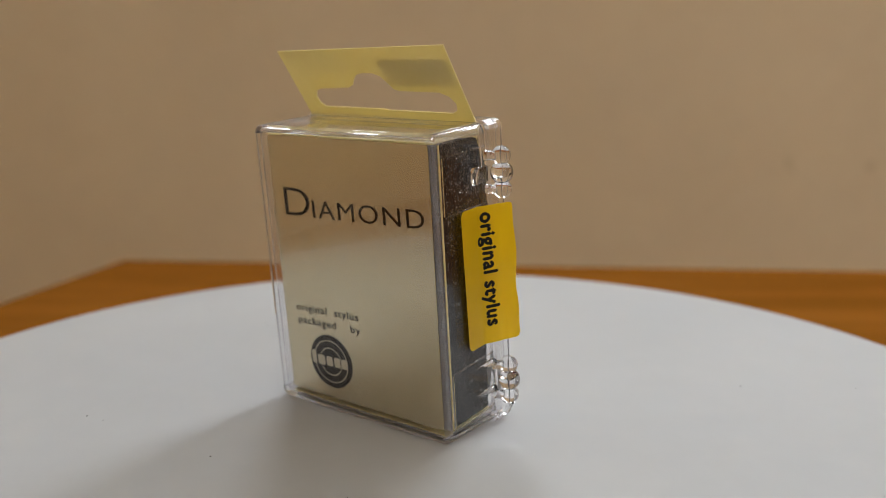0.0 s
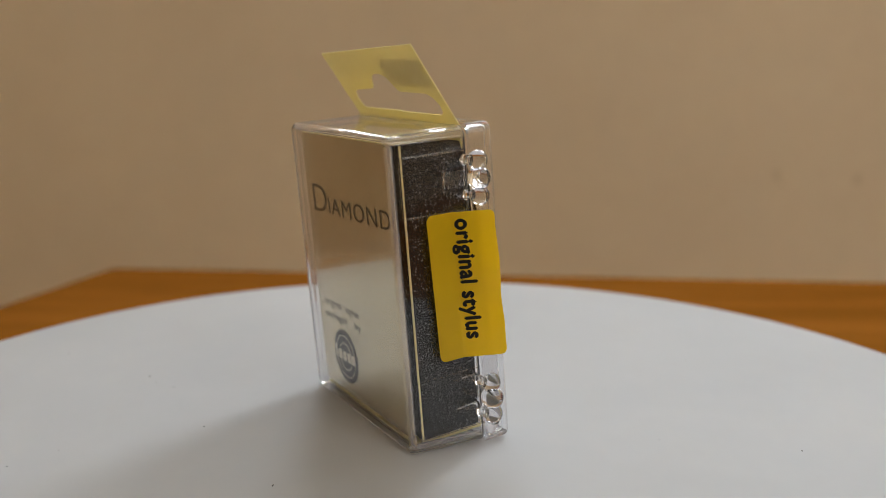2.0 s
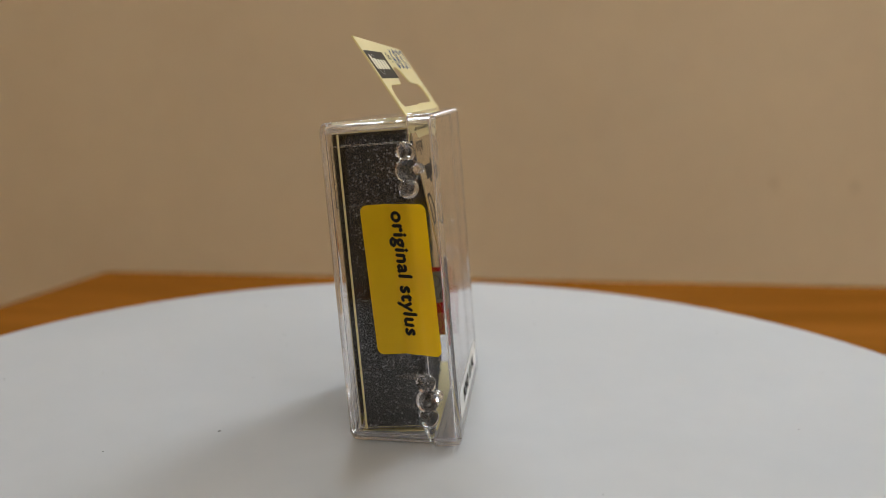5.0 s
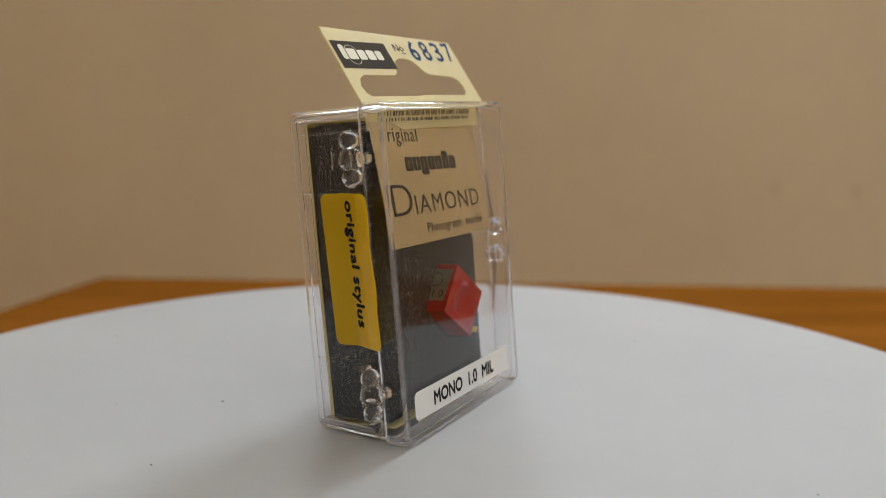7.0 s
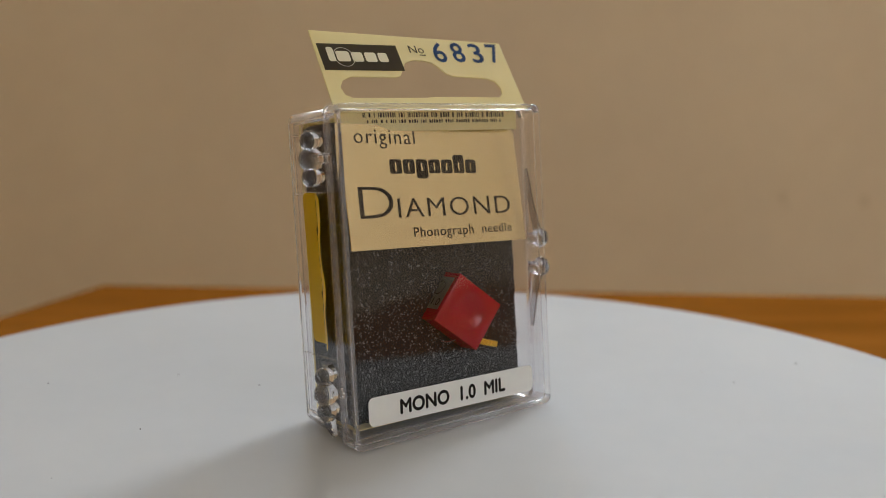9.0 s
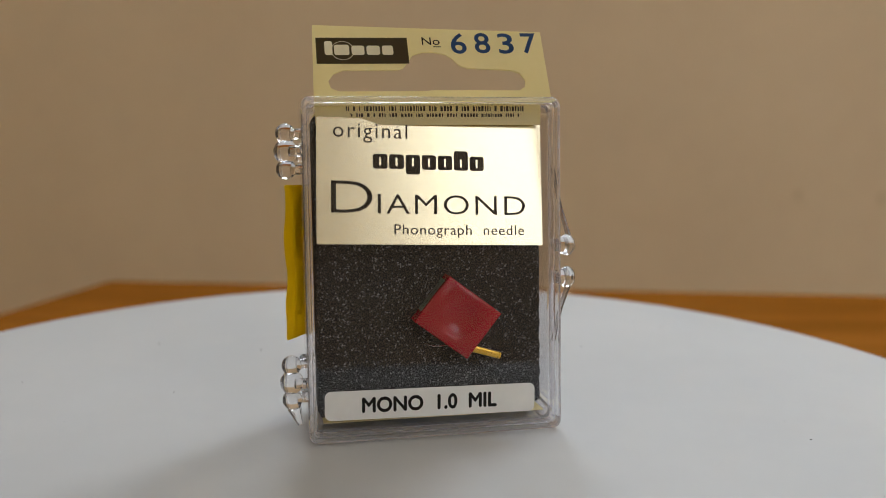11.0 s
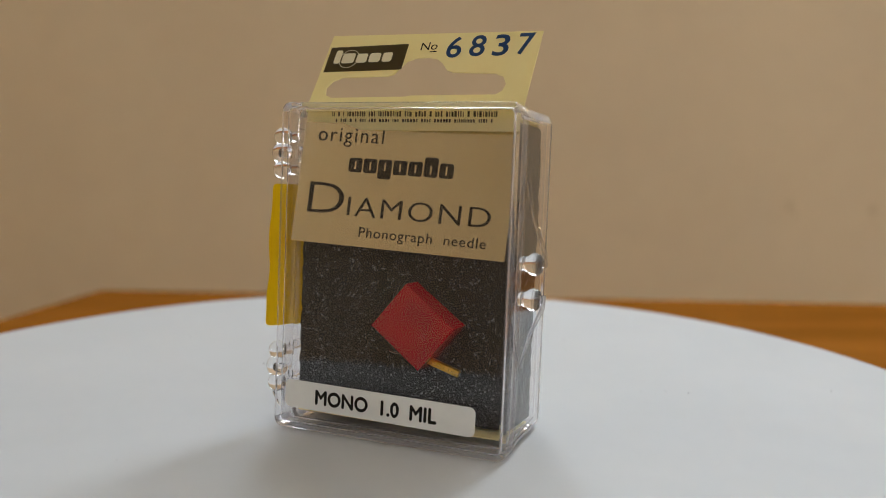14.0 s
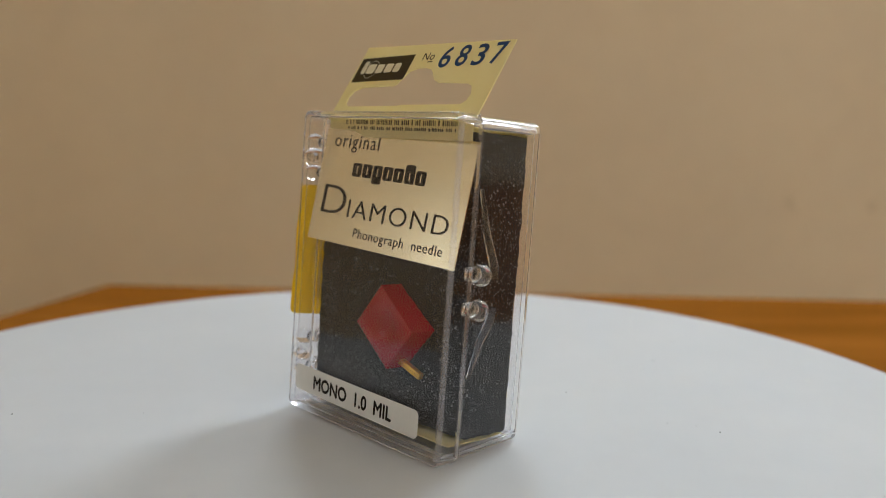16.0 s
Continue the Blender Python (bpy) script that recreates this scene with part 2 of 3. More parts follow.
def shell(u0, u1, w0, w1, rim, end, thick, r=2.6, fillet=1.7, draft=0.0):
    """An open moulded tray in millimetres: open at v = rim, closed at v = end. draft: fall of its underside towards the front."""
    bm = bmesh.new()
    sgn = 1 if end > rim else -1
    loops = []

    def ring(inset, v, rad):
        low = w0 + draft * (v - end)
        loops.append([(x * MM, v * MM, y * MM) for x, y in rounded(u0 + inset, u1 - inset, low + inset, w1 - inset, max(rad, 0.2))])

    ring(0.15, rim, r - 0.15)
    ring(0.0, rim + sgn * 0.15, r)
    for k in range(7):
        a = radians(90 * k / 6)
        ring(fillet * (1 - math.cos(a)), end - sgn * fillet * (1 - math.sin(a)), r - fillet * (1 - math.cos(a)) * 0.6)
    outer = len(loops)
    fi = fillet * 0.5
    for k in reversed(range(5)):
        a = radians(90 * k / 4)
        ring(thick + fi * (1 - math.cos(a)), end - sgn * (thick + fi * (1 - math.sin(a))), r - thick * 0.7 - fi * (1 - math.cos(a)) * 0.6)
    ring(thick, rim + sgn * 0.15, r - thick * 0.7)
    ring(thick - 0.15, rim, r - thick * 0.7)
    rings = []
    for loop in loops:
        rings.append([bm.verts.new(p) for p in loop])
    n = len(rings[0])

    def join(a, b, edge=True):
        """Quads between two rings; rounded edges and corners take the second material."""
        for k in range(n):
            f = bm.faces.new((a[k], a[(k + 1) % n], b[(k + 1) % n], b[k]))
            f.material_index = 1 if edge or k % 7 != 6 else 0

    for i in range(outer - 1):
        join(rings[i], rings[i + 1], i != 1)
    bm.faces.new(rings[outer - 1])
    for i in range(outer, len(rings) - 1):
        join(rings[i], rings[i + 1], i != len(rings) - 3)
    bm.faces.new(rings[outer])
    join(rings[-1], rings[0])
    return bm


def glyphs(body, m, width, cap, thin=0.0, spacing=1.0, bold=0.0):
    """Words in the built-in font as a flat mesh: cap is the height of a capital, width the length of the line; m lays it."""
    def made(txt):
        cu = bpy.data.curves.new("line", "FONT")
        cu.body, cu.size, cu.offset, cu.space_character, cu.resolution_u = txt, 1.0, thin, spacing, 4
        ob = bpy.data.objects.new("line", cu)
        scene.collection.objects.link(ob)
        me = bpy.data.meshes.new_from_object(ob.evaluated_get(bpy.context.evaluated_depsgraph_get()))
        bpy.data.objects.remove(ob)
        bpy.data.curves.remove(cu)
        return me
    ref = made("H")
    tall = max(v.co.y for v in ref.vertices)
    bpy.data.meshes.remove(ref)
    me = made(body)
    x0, x1 = min(v.co.x for v in me.vertices), max(v.co.x for v in me.vertices)
    sx, sy = width / (x1 - x0), cap / tall
    bm = bmesh.new()
    bm.from_mesh(me)
    bpy.data.meshes.remove(me)
    for v in bm.verts:
        v.co = Vector(((v.co.x - x0) * sx, v.co.y * sy, 0))
    if bold:
        first = bm.verts[:] + bm.edges[:] + bm.faces[:]
        for k, (dx, dy) in enumerate(((1, 0), (0.5, 0.6), (0.5, -0.6))):
            more = bmesh.ops.duplicate(bm, geom=first)["geom"]
            bmesh.ops.translate(bm, verts=[g for g in more if isinstance(g, bmesh.types.BMVert)], vec=(bold * dx, bold * dy, 0.012 * (k + 1)))
    bmesh.ops.transform(bm, matrix=m, verts=bm.verts)
    return bm


def basis(origin, xdir, ydir):
    """A matrix whose plane lies at origin with the given in-plane directions, in millimetres."""
    x, y = Vector(xdir).normalized(), Vector(ydir).normalized()
    z = x.cross(y)
    m = Matrix((x, y, z)).transposed().to_4x4()
    return Matrix.Translation(Vector(origin) * MM) @ m @ Matrix.Scale(MM, 4)


MM = 0.001
# ---------------------------------------------------------------- the room
def wall(name, axis, at, thick, a0, a1, openings, label, paint=WALL):
    """A wall along x or y with openings through it, made of butted blocks."""
    bm = bmesh.new()
    blocks, start = [], a0
    for o0, o1, z0, z1 in openings:
        blocks += [(start, o0, FLOOR, CEIL), (o0, o1, FLOOR, z0), (o0, o1, z1, CEIL)]
        start = o1
    for p0, p1, q0, q1 in (*blocks, (start, a1, FLOOR, CEIL)):
        lo, hi = ((p0, min(at, at + thick), q0), (p1, max(at, at + thick), q1)) if axis == "x" else ((min(at, at + thick), p0, q0), (max(at, at + thick), p1, q1))
        box(bm, lo, hi)
    return tagged(part(name, bm, paint, smooth=0), label, "wall", kind="structure")


def window(name, axis, at, opening, bar=0.018):
    """A painted frame with a middle bar, set in the opening."""
    o0, o1, z0, z1 = opening
    top = tagged(new(name), "white painted window frame in the wall opening", "window", kind="structure")
    d, w = 0.02, min(0.045, (o1 - o0) * 0.07)
    bars = [("mullion", mid(o0, o1) - bar, mid(o0, o1) + bar, z0 + w, z1 - w)]
    for nm, p0, p1, q0, q1 in (("jamb", o0, o0 + w, z0, z1), ("jamb", o1 - w, o1, z0, z1), ("rail", o0 + w, o1 - w, z0, z0 + w), ("rail", o0 + w, o1 - w, z1 - w, z1), *bars):
        bm = bmesh.new()
        lo, hi = ((p0, at - d, q0), (p1, at + d, q1)) if axis == "x" else ((at - d, p0, q0), (at + d, p1, q1))
        box(bm, lo, hi, 0.003)
        part(nm, bm, FRAME, top)
    return top


wall("wall_north", "x", Y1, 0.2, X0 - 0.2, X1 + 0.2, (WIN_BACK, WIN_CORNER), "smooth beige painted wall behind the table")
wall("wall_south", "x", Y0, -0.2, X0 - 0.2, X1 + 0.2, (WIN_FRONT,), "beige wall with a window, its colour darkened to stand in for shade", DIM_WALL)
wall("wall_west", "y", X0, -0.2, Y0, Y1, (WIN_LEFT,), "beige painted wall with a window")
SCUFF = material("scuffed_paint", (0.68, 0.53, 0.335), 0.9)
for x, z, r in ((0.566, -0.086, 0.008), (0.700, -0.092, 0.009), (0.575, -0.100, 0.004)):
    bm = bmesh.new()
    bmesh.ops.create_icosphere(bm, subdivisions=2, radius=r, matrix=Matrix.Translation((x, Y1, z)) @ Matrix.Diagonal((0.8, 0.03, 1.1, 1)))
    part("scuff_mark", bm, SCUFF, bpy.data.objects["wall_north"], "faint scuff on the paint")
bm = bmesh.new()
box(bm, (X1, Y0, FLOOR), (X1 + 0.2, Y1, CEIL))
tagged(part("wall_east", bm, WALL, smooth=0), "plain beige painted wall", "wall", kind="structure")
window("window_1", "x", Y1 + 0.05, WIN_BACK)
window("window_2", "x", Y1 + 0.05, WIN_CORNER)
window("window_3", "x", Y0 - 0.05, WIN_FRONT)
window("window_4", "y", X0 - 0.05, WIN_LEFT, 0.035)
bm = bmesh.new()
box(bm, (X0 - 0.2, Y0 - 0.2, FLOOR - 0.1), (X1 + 0.2, Y1 + 0.2, FLOOR))
tagged(part("floor", bm, FLOORING, smooth=0), "brown wooden floor", "floor", kind="structure")
bm = bmesh.new()
box(bm, (X0 - 0.2, Y0 - 0.2, CEIL), (X1 + 0.2, Y1 + 0.2, CEIL + 0.1))
tagged(part("ceiling", bm, CEILING, smooth=0), "plain white ceiling", "ceiling", kind="structure")


def ground():
    bm = bmesh.new()
    bmesh.ops.create_grid(bm, x_segments=1, y_segments=1, size=400, matrix=Matrix.Translation((0, 0, FLOOR - 0.4)))
    m = vary(material("grass", (0.06, 0.09, 0.03), 0.9), (0.045, 0.07, 0.02), (0.08, 0.11, 0.04), 0.3)
    tagged(part("ground", bm, m, smooth=0), "grassy ground outside the windows", "ground", kind="structure")


ground()


def table():
    """Wooden table: a rounded top and four square legs."""
    top = tagged(new("table"), "orange-brown veneered wooden table with rounded edges", "table")
    top.matrix_world = pose(-0.178, 0.316, 0, 0, 0, -3.8)
    w, d = 1.3, 0.60
    bm = bmesh.new()
    slab(bm, [(0, 0), (-0.112, -d), (w, -d), (w, 0)], 0.03, Matrix.Translation((0, 0, TABLE - 0.03)))
    bmesh.ops.dissolve_limit(bm, angle_limit=0.01, verts=bm.verts, edges=bm.edges)
    bmesh.ops.bevel(bm, geom=bm.edges[:], offset=0.004, segments=3, affect="EDGES", profile=0.5)
    part("tabletop", bm, WOOD, top)
    bm = bmesh.new()
    box(bm, (0.04, -d + 0.04, TABLE - 0.10), (w - 0.04, -0.04, TABLE - 0.03), 0.002)
    part("apron", bm, WOOD, top)
    for x in (0.04, w - 0.10):
        for y in (-d + 0.04, -0.10):
            bm = bmesh.new()
            box(bm, (x, y, FLOOR), (x + 0.06, y + 0.06, TABLE - 0.10), 0.004)
            part("leg", bm, WOOD, top)
    return top


table()

# ---------------------------------------------------------------- the turntable
DISC, RADIUS = -0.0011, 0.1226


def lathe(profile, n=160):
    bm = bmesh.new()
    rings = [[bm.verts.new((r * math.cos(2 * math.pi * k / n), r * math.sin(2 * math.pi * k / n), z)) for k in range(n)] for r, z in profile]
    for a, b in zip(rings, rings[1:]):
        for k in range(n):
            bm.faces.new((a[k], a[(k + 1) % n], b[(k + 1) % n], b[k]))
    bm.faces.new(rings[0])
    bm.faces.new(rings[-1])
    return bm


turntable = tagged(new("turntable"), "round white motorised turntable standing on the wooden table", "turntable")
part("body", lathe([(0.085, TABLE), (0.088, TABLE + 0.002), (0.088, DISC - 0.012), (0.086, DISC - 0.0072)]), PLATTER, turntable)
platter = part("platter", lathe([(0.02, DISC - 0.007), (RADIUS - 0.003, DISC - 0.007), (RADIUS - 0.001, DISC - 0.006), (RADIUS, DISC - 0.004), (RADIUS, DISC - 0.001), (RADIUS - 0.0004, DISC - 0.0003), (RADIUS - 0.0012, DISC)]), PLATTER, turntable, "matt white revolving disc with specks of dust")
dice = random.Random(4)
for k in range(26):
    bm = bmesh.new()
    r, a, s = 0.028 + 0.075 * math.sqrt(dice.random()), dice.random() * 6.283, dice.uniform(0.00006, 0.00017)
    bmesh.ops.create_icosphere(bm, subdivisions=1, radius=s, matrix=Matrix.Translation((r * math.cos(a), r * math.sin(a), DISC + s * 0.4)) @ Matrix.Rotation(a * 3, 4, "Z") @ Matrix.Diagonal((dice.uniform(1, 2.6), 1, 0.6, 1)))
    part("dust_speck", bm, SPECK, platter)

# ---------------------------------------------------------------- the case, in its own millimetres: u across, v to the back, w up
CASE = pose(0, 0, 0, 0, 0, -3.55) @ pose(0, 0, 0, -5.2, 0, 0)
FRONT = ((1, 0, 0), (0, 0, 1))     # seen from the lid


def keep_flat(me):
    """The large faces of a moulding stay flat beside their rounded edges."""
    flat = {k for p in me.polygons if p.area > 2e-5 for k in p.edge_keys}
    for e in me.edges:
        if e.key in flat:
            e.use_edge_sharp = True


def clear(name, bm, parent, label="", sheet=False):
    ob = part(name, bm, SHEET if sheet else CLEAR, parent, label)
    if sheet:
        ob.data.materials.append(EDGE)
        keep_flat(ob.data)
    ob.visible_shadow = sheet
    return ob


def rod(bm, a, b, r0, r1, n=10):
    a, b = Vector(a) * MM, Vector(b) * MM
    d = b - a
    m = Matrix.Translation((a + b) / 2) @ d.to_track_quat("Z", "Y").to_matrix().to_4x4()
    bmesh.ops.create_cone(bm, cap_ends=True, segments=n, radius1=r0 * MM, radius2=r1 * MM, depth=d.length, matrix=m)
    return bm


def ball(at, r):
    bm = bmesh.new()
    bmesh.ops.create_uvsphere(bm, u_segments=24, v_segments=14, radius=r * MM, matrix=Matrix.Translation(Vector(at) * MM))
    return bm


def turned(profile, v, w, n=24):
    """A bead turned about an axis that points out of the case's side."""
    bm = bmesh.new()
    rings = [[bm.verts.new(Vector((u, v + r * math.cos(2 * math.pi * k / n), w + r * math.sin(2 * math.pi * k / n))) * MM) for k in range(n)] for u, r in profile]
    for a, b in zip(rings, rings[1:]):
        for k in range(n):
            bm.faces.new((a[k], a[(k + 1) % n], b[(k + 1) % n], b[k]))
    bm.faces.new(rings[0])
    bm.faces.new(rings[-1])
    return bm


def stylus_case():
    case = tagged(new("stylus_case"), "closed clear plastic hinged case standing on the white platter", "plastic case")
    tray = clear("tray", shell(-13.6, 30.95, -0.04, 57.6, -4.1, 11.1, 0.9, 1.9, 1.1, 0.09), case, "clear rounded rear tray", True)
    lid = clear("lid", shell(-14.3, 31.1, -1.65, 57.9, -4.4, -9.3, 0.9, 1.6, 0.8), case, "clear front lid", True)
    # stiffening bead round the lid's rim
    bm = bmesh.new()
    rows_bridge(bm, [[(x * MM, v * MM, y * MM) for x, y in rounded(-14.3 - e, 31.1 + e, -1.5 - e * 0.3, 57.9 + e, 1.6)] for e, v in ((0.02, -5.5), (0.3, -5.35), (0.3, -4.65), (0.02, -4.5))])
    clear("rim_bead", bm, lid, "", True)
    for w in (51.9, 48.8, 45.8, 11.5, 8.5, 5.4):
        middle = w in (48.8, 8.5)
        clear("hinge_knuckle", ball((-16.9, -4.3, w), 2.1 if middle else 1.75), case, "clear bead-shaped hinge knuckle")
        bm = rod(bmesh.new(), (-16.4, -5.6 if middle else -3.4, w), (-14.4, -6.0 if middle else -3.0, w), 0.8, 1.0)
        clear("hinge_lug", bm, case)
    bm = box(bmesh.new(), Vector((-15.0, -2.9, 47.2)) * MM, Vector((-14.0, 1.4, 50.3)) * MM, 0.3 * MM)
    clear("hinge_tab", bm, tray)
    for w in (12.3, 6.8):
        clear("hinge_tab", rod(bmesh.new(), (-14.7, -2.6, w), (-13.9, 2.0, w - 0.1), 0.8, 0.08), tray)
    clear("moulding_sprue", rod(bmesh.new(), (-16.6, -4.3, 3.9), (-15.6, -4.3, 0.9), 1.25, 0.5), lid, "clear moulding sprue")
    # fine moulded ridges that frame the hinge areas on the tray's side
    for lo, hi in ((43.0, 53.4), (2.6, 13.6)):
        for p, q in (((-13.6, -4.0, lo), (-13.6, 9.0, lo)), ((-13.6, -4.0, hi), (-13.6, 9.0, hi)), ((-13.6, 9.0, lo), (-13.6, 9.0, hi))):
            clear("ridge", rod(bmesh.new(), p, q, 0.16, 0.16, 8), tray)
    # latch: two knobs with flexible tongues
    for w, far, sgn in ((31.4, 45.5, 1), (25.5, 13.4, -1)):
        bm = turned([(31.2, 1.15), (31.7, 1.2), (32.3, 1.35), (32.8, 1.75), (33.5, 1.98), (34.2, 1.8), (34.7, 1.35), (34.85, 0.85), (34.4, 0.6)], -4.75, w)
        knob = clear("latch_knob", bm, case, "clear latch knob")
        bm = bmesh.new()
        for k, (u, v0, v1, ww) in enumerate(((31.15, -4.2, -3.4, far), (32.6, -4.1, -2.6, (far + w) / 2), (34.3, -3.9, -1.9, w + sgn * 1.9), (34.5, -3.9, -1.9, w - sgn * 0.6))):
            vs = [bm.verts.new(Vector(p) * MM) for p in ((u, v0, ww), (u, v1, ww), (u + 0.35, v1, ww), (u + 0.35, v0, ww))]
            if k:
                for j in range(4):
                    bm.faces.new((prev[j], prev[(j + 1) % 4], vs[(j + 1) % 4], vs[j]))
            else:
                bm.faces.new(vs)
            prev = vs
        bm.faces.new(prev)
        tongue = clear("tongue", bm, knob)
        tongue.data.materials[0] = TONGUE
        clear("catch", box(bmesh.new(), Vector((31.15, -6.4, w - 1.1)) * MM, Vector((32.0, -3.0, w + 1.1)) * MM, 0.25 * MM), knob)
    return case


def hang_card():
    """The folded card: gold back, top, slanting front flap, base strip and the hanging tab, with its print."""
    card = tagged(new("hang_card"), "folded gold foil card with a pale yellow hanging tab", "packaging card")
    part("back_panel", slab(bmesh.new(), rounded(-11.1, 28.7, 2.0, 55.6, 0.8), 0.2, basis((0, 9.45, 0), *FRONT)), GOLD, card, "satin gold foil panel")
    bm = slab(bmesh.new(), [(-11.6, -4.2), (28.9, -4.2), (28.9, 9.2), (-11.6, 9.2)], 0.2, basis((0, 0, 55.6), (1, 0, 0), (0, 1, 0)))
    part("top_panel", bm, CARD, card, "pale yellow fold of card")
    bm = slab(bmesh.new(), [(-11.6, -4.9), (28.9, -4.9), (28.9, 9.2), (-11.6, 9.2)], 0.2, basis((0, 0, 0.82), (1, 0, 0), (0, 1, 0)))
    part("bottom_panel", bm, CARD, card, "pale yellow fold of card")
    part("side_fold", slab(bmesh.new(), [(-8.2, 2.0), (-7.85, 2.0), (-7.85, 55.4), (-8.2, 55.4)], 0.2, basis((-12.2, 0, 0), (0, -1, 0), (0, 0, 1))), CARD, card, "narrow cream edge of card")
    # the front flap slants forward from the top fold, a little askew
    corner = Vector((-12.2, -7.9, 32.9))
    across = Vector((40.7, 1.9, -1.4)).normalized()
    up = Vector((0.7, 3.3, 21.9))
    up = (up - across * up.dot(across)).normalized()
    out = across.cross(up)
    flap = part("front_flap", slab(bmesh.new(), rounded(0, 40.8, 0, 22.1, 0.2), 0.2, basis(corner, across, up)), GOLD, card, "slanting gold foil flap")

    def on_flap(x, y):
        return basis(corner + across * x + up * y + out * 0.25, across, up)

    part("print_word", glyphs("original", on_flap(2.9, 18.7), 13.1, 2.65, -0.004, 1.15), BROWN_INK, flap)
    # maker's name as plain bold bars
    for k, (h, low) in enumerate(((2.6, 0), (2.6, 0), (2.6, -0.9), (2.6, 0), (2.6, 0), (3.5, 0), (2.6, 0))):
        x = k * 2.92
        slit = [(x + 1.12, 0.55), (x + 1.48, 0.55), (x + 1.48, 2.0), (x + 1.12, 2.0)]
        bm = slab(bmesh.new(), rounded(x, x + 2.6, low, h, 0.45, 3), 0, on_flap(9.8, 13.3), [slit])
        part("name_bar", bm, BROWN_INK, flap)
    part("print_initial", glyphs("D", on_flap(2.5, 5.4), 7.2, 5.65, -0.012), BROWN_INK, flap)
    part("print_word", glyphs("IAMOND", on_flap(10.6, 5.4), 27.0, 3.4, -0.007, 1.12), BROWN_INK, flap)
    part("print_line", glyphs("Phonograph  needle", on_flap(13.5, 1.8), 23.8, 1.75, 0.0, 1.1), BROWN_INK, flap)
    # narrow strip above the flap with the maker's address, too small to read
    strip = part("address_strip", slab(bmesh.new(), [(-11.7, 53.3), (28.8, 53.3), (28.8, 57.0), (-11.7, 57.0)], 0.15, basis((0, -4.3, 0), *FRONT)), CARD, card, "pale yellow printed strip")
    for low, x, far, tall in ((55.75, -6.4, 25.6, 0.95), (54.75, -5.6, 25.0, 0.6)):
        while x < far:
            w = dice.uniform(0.16, 0.45)
            part("address_bar", slab(bmesh.new(), [(x, low), (x + w, low), (x + w, low + tall * dice.choice((0.75, 1.0))), (x, low + tall)], 0, basis((0, -4.49, 0), *FRONT)), BROWN_INK, strip)
            x += w + dice.choice((0.14, 0.18, 0.22, 0.22, 0.7))
    # print on the gold back, set slightly askew
    bx = Vector((-1, 0, 0.026)).normalized()
    by = Vector((0.026, 0, 1)).normalized()

    def on_back(u, w, lift=0.0):
        return basis((u, 9.53 + lift, w), bx, by)

    part("print_initial", glyphs("D", on_back(25.5, 39.7), 6.9, 5.6, -0.012), BROWN_INK, card)
    part("print_word", glyphs("IAMOND", on_back(17.9, 39.9), 27.4, 3.4, -0.007, 1.12), BROWN_INK, card)
    part("print_line", glyphs("original  stylus", on_back(25.3, 19.8), 17.0, 1.5, 0.0, 1.1), BROWN_INK, card)
    part("print_line", glyphs("packaged    by", on_back(25.1, 17.1), 17.0, 1.5, 0.0, 1.1), BROWN_INK, card)
    emblem = part("emblem", slab(bmesh.new(), circle(0, 0, 5.7, 64), 0, on_back(16.8, 10.0)), BROWN_INK, card, "dark round printed emblem")
    for r in (4.6, 3.0):
        part("ring", slab(bmesh.new(), circle(0, 0, r, 48), 0, on_back(16.8, 10.0, 0.03), [circle(0, 0, r - 0.2, 48)]), GOLD_LINE, emblem)
    for x, w, h in ((-5.2, 1.2, 2.9), (-3.6, 2.0, 2.1), (-1.2, 1.7, 2.1), (0.9, 1.7, 2.1), (3.0, 1.6, 2.1)):
        part("name_bar", slab(bmesh.new(), rounded(x, x + w, -1.0, -1.0 + h, 0.4, 3), 0, on_back(16.8, 10.0, 0.06)), GOLD_LINE, emblem)
    # hanging tab, leaning back out of the slit between lid and tray
    t0, t1 = Vector((0, -4.9, 56.6)), Vector((0, 3.6, 71.4))
    tu = (t1 - t0).normalized()
    s1 = (t1 - t0).length
    off = s1 - 15.0
    tx = Vector((1, -0.033, -0.008))
    tx = (tx - tu * tx.dot(tu)).normalized()
    n = tx.cross(tu)
    slot = [(-7.4, 0.9), (8.0, 0.8), (9.0, 1.0), (25.0, 0.8), (26.1, 1.6), (26.4, 3.0), (25.6, 4.6), (24.0, 5.3), (16.0, 5.8), (14.6, 6.4), (13.3, 8.0), (12.2, 8.9), (10.4, 9.35),
            (8.0, 9.35), (6.2, 8.7), (5.2, 7.2), (4.2, 5.8), (3.2, 5.5), (-6.4, 5.5), (-8.2, 4.7), (-9.2, 3.2), (-8.8, 1.6)]
    tab = part("hanging_tab", slab(bmesh.new(), [(-11.9, 0), (30.6, 0), (30.9, s1 - 1.0), (-11.5, s1 + 0.5)], 0.25, basis(t0, tx, tu), [[(x, y + off) for x, y in slot]]), CARD, card, "pale yellow tab with a hanging slot")

    def on_tab(u, s, lift=0.30):
        return basis(t0 + tu * (s + off) + n * lift + tx * u, tx, tu)

    block = part("logo_panel", slab(bmesh.new(), [(-11.0, 6.8), (5.5, 6.8), (5.5, 12.6), (-11.0, 12.6)], 0, on_tab(0, 0)), TAB_INK, tab, "dark printed logo panel")
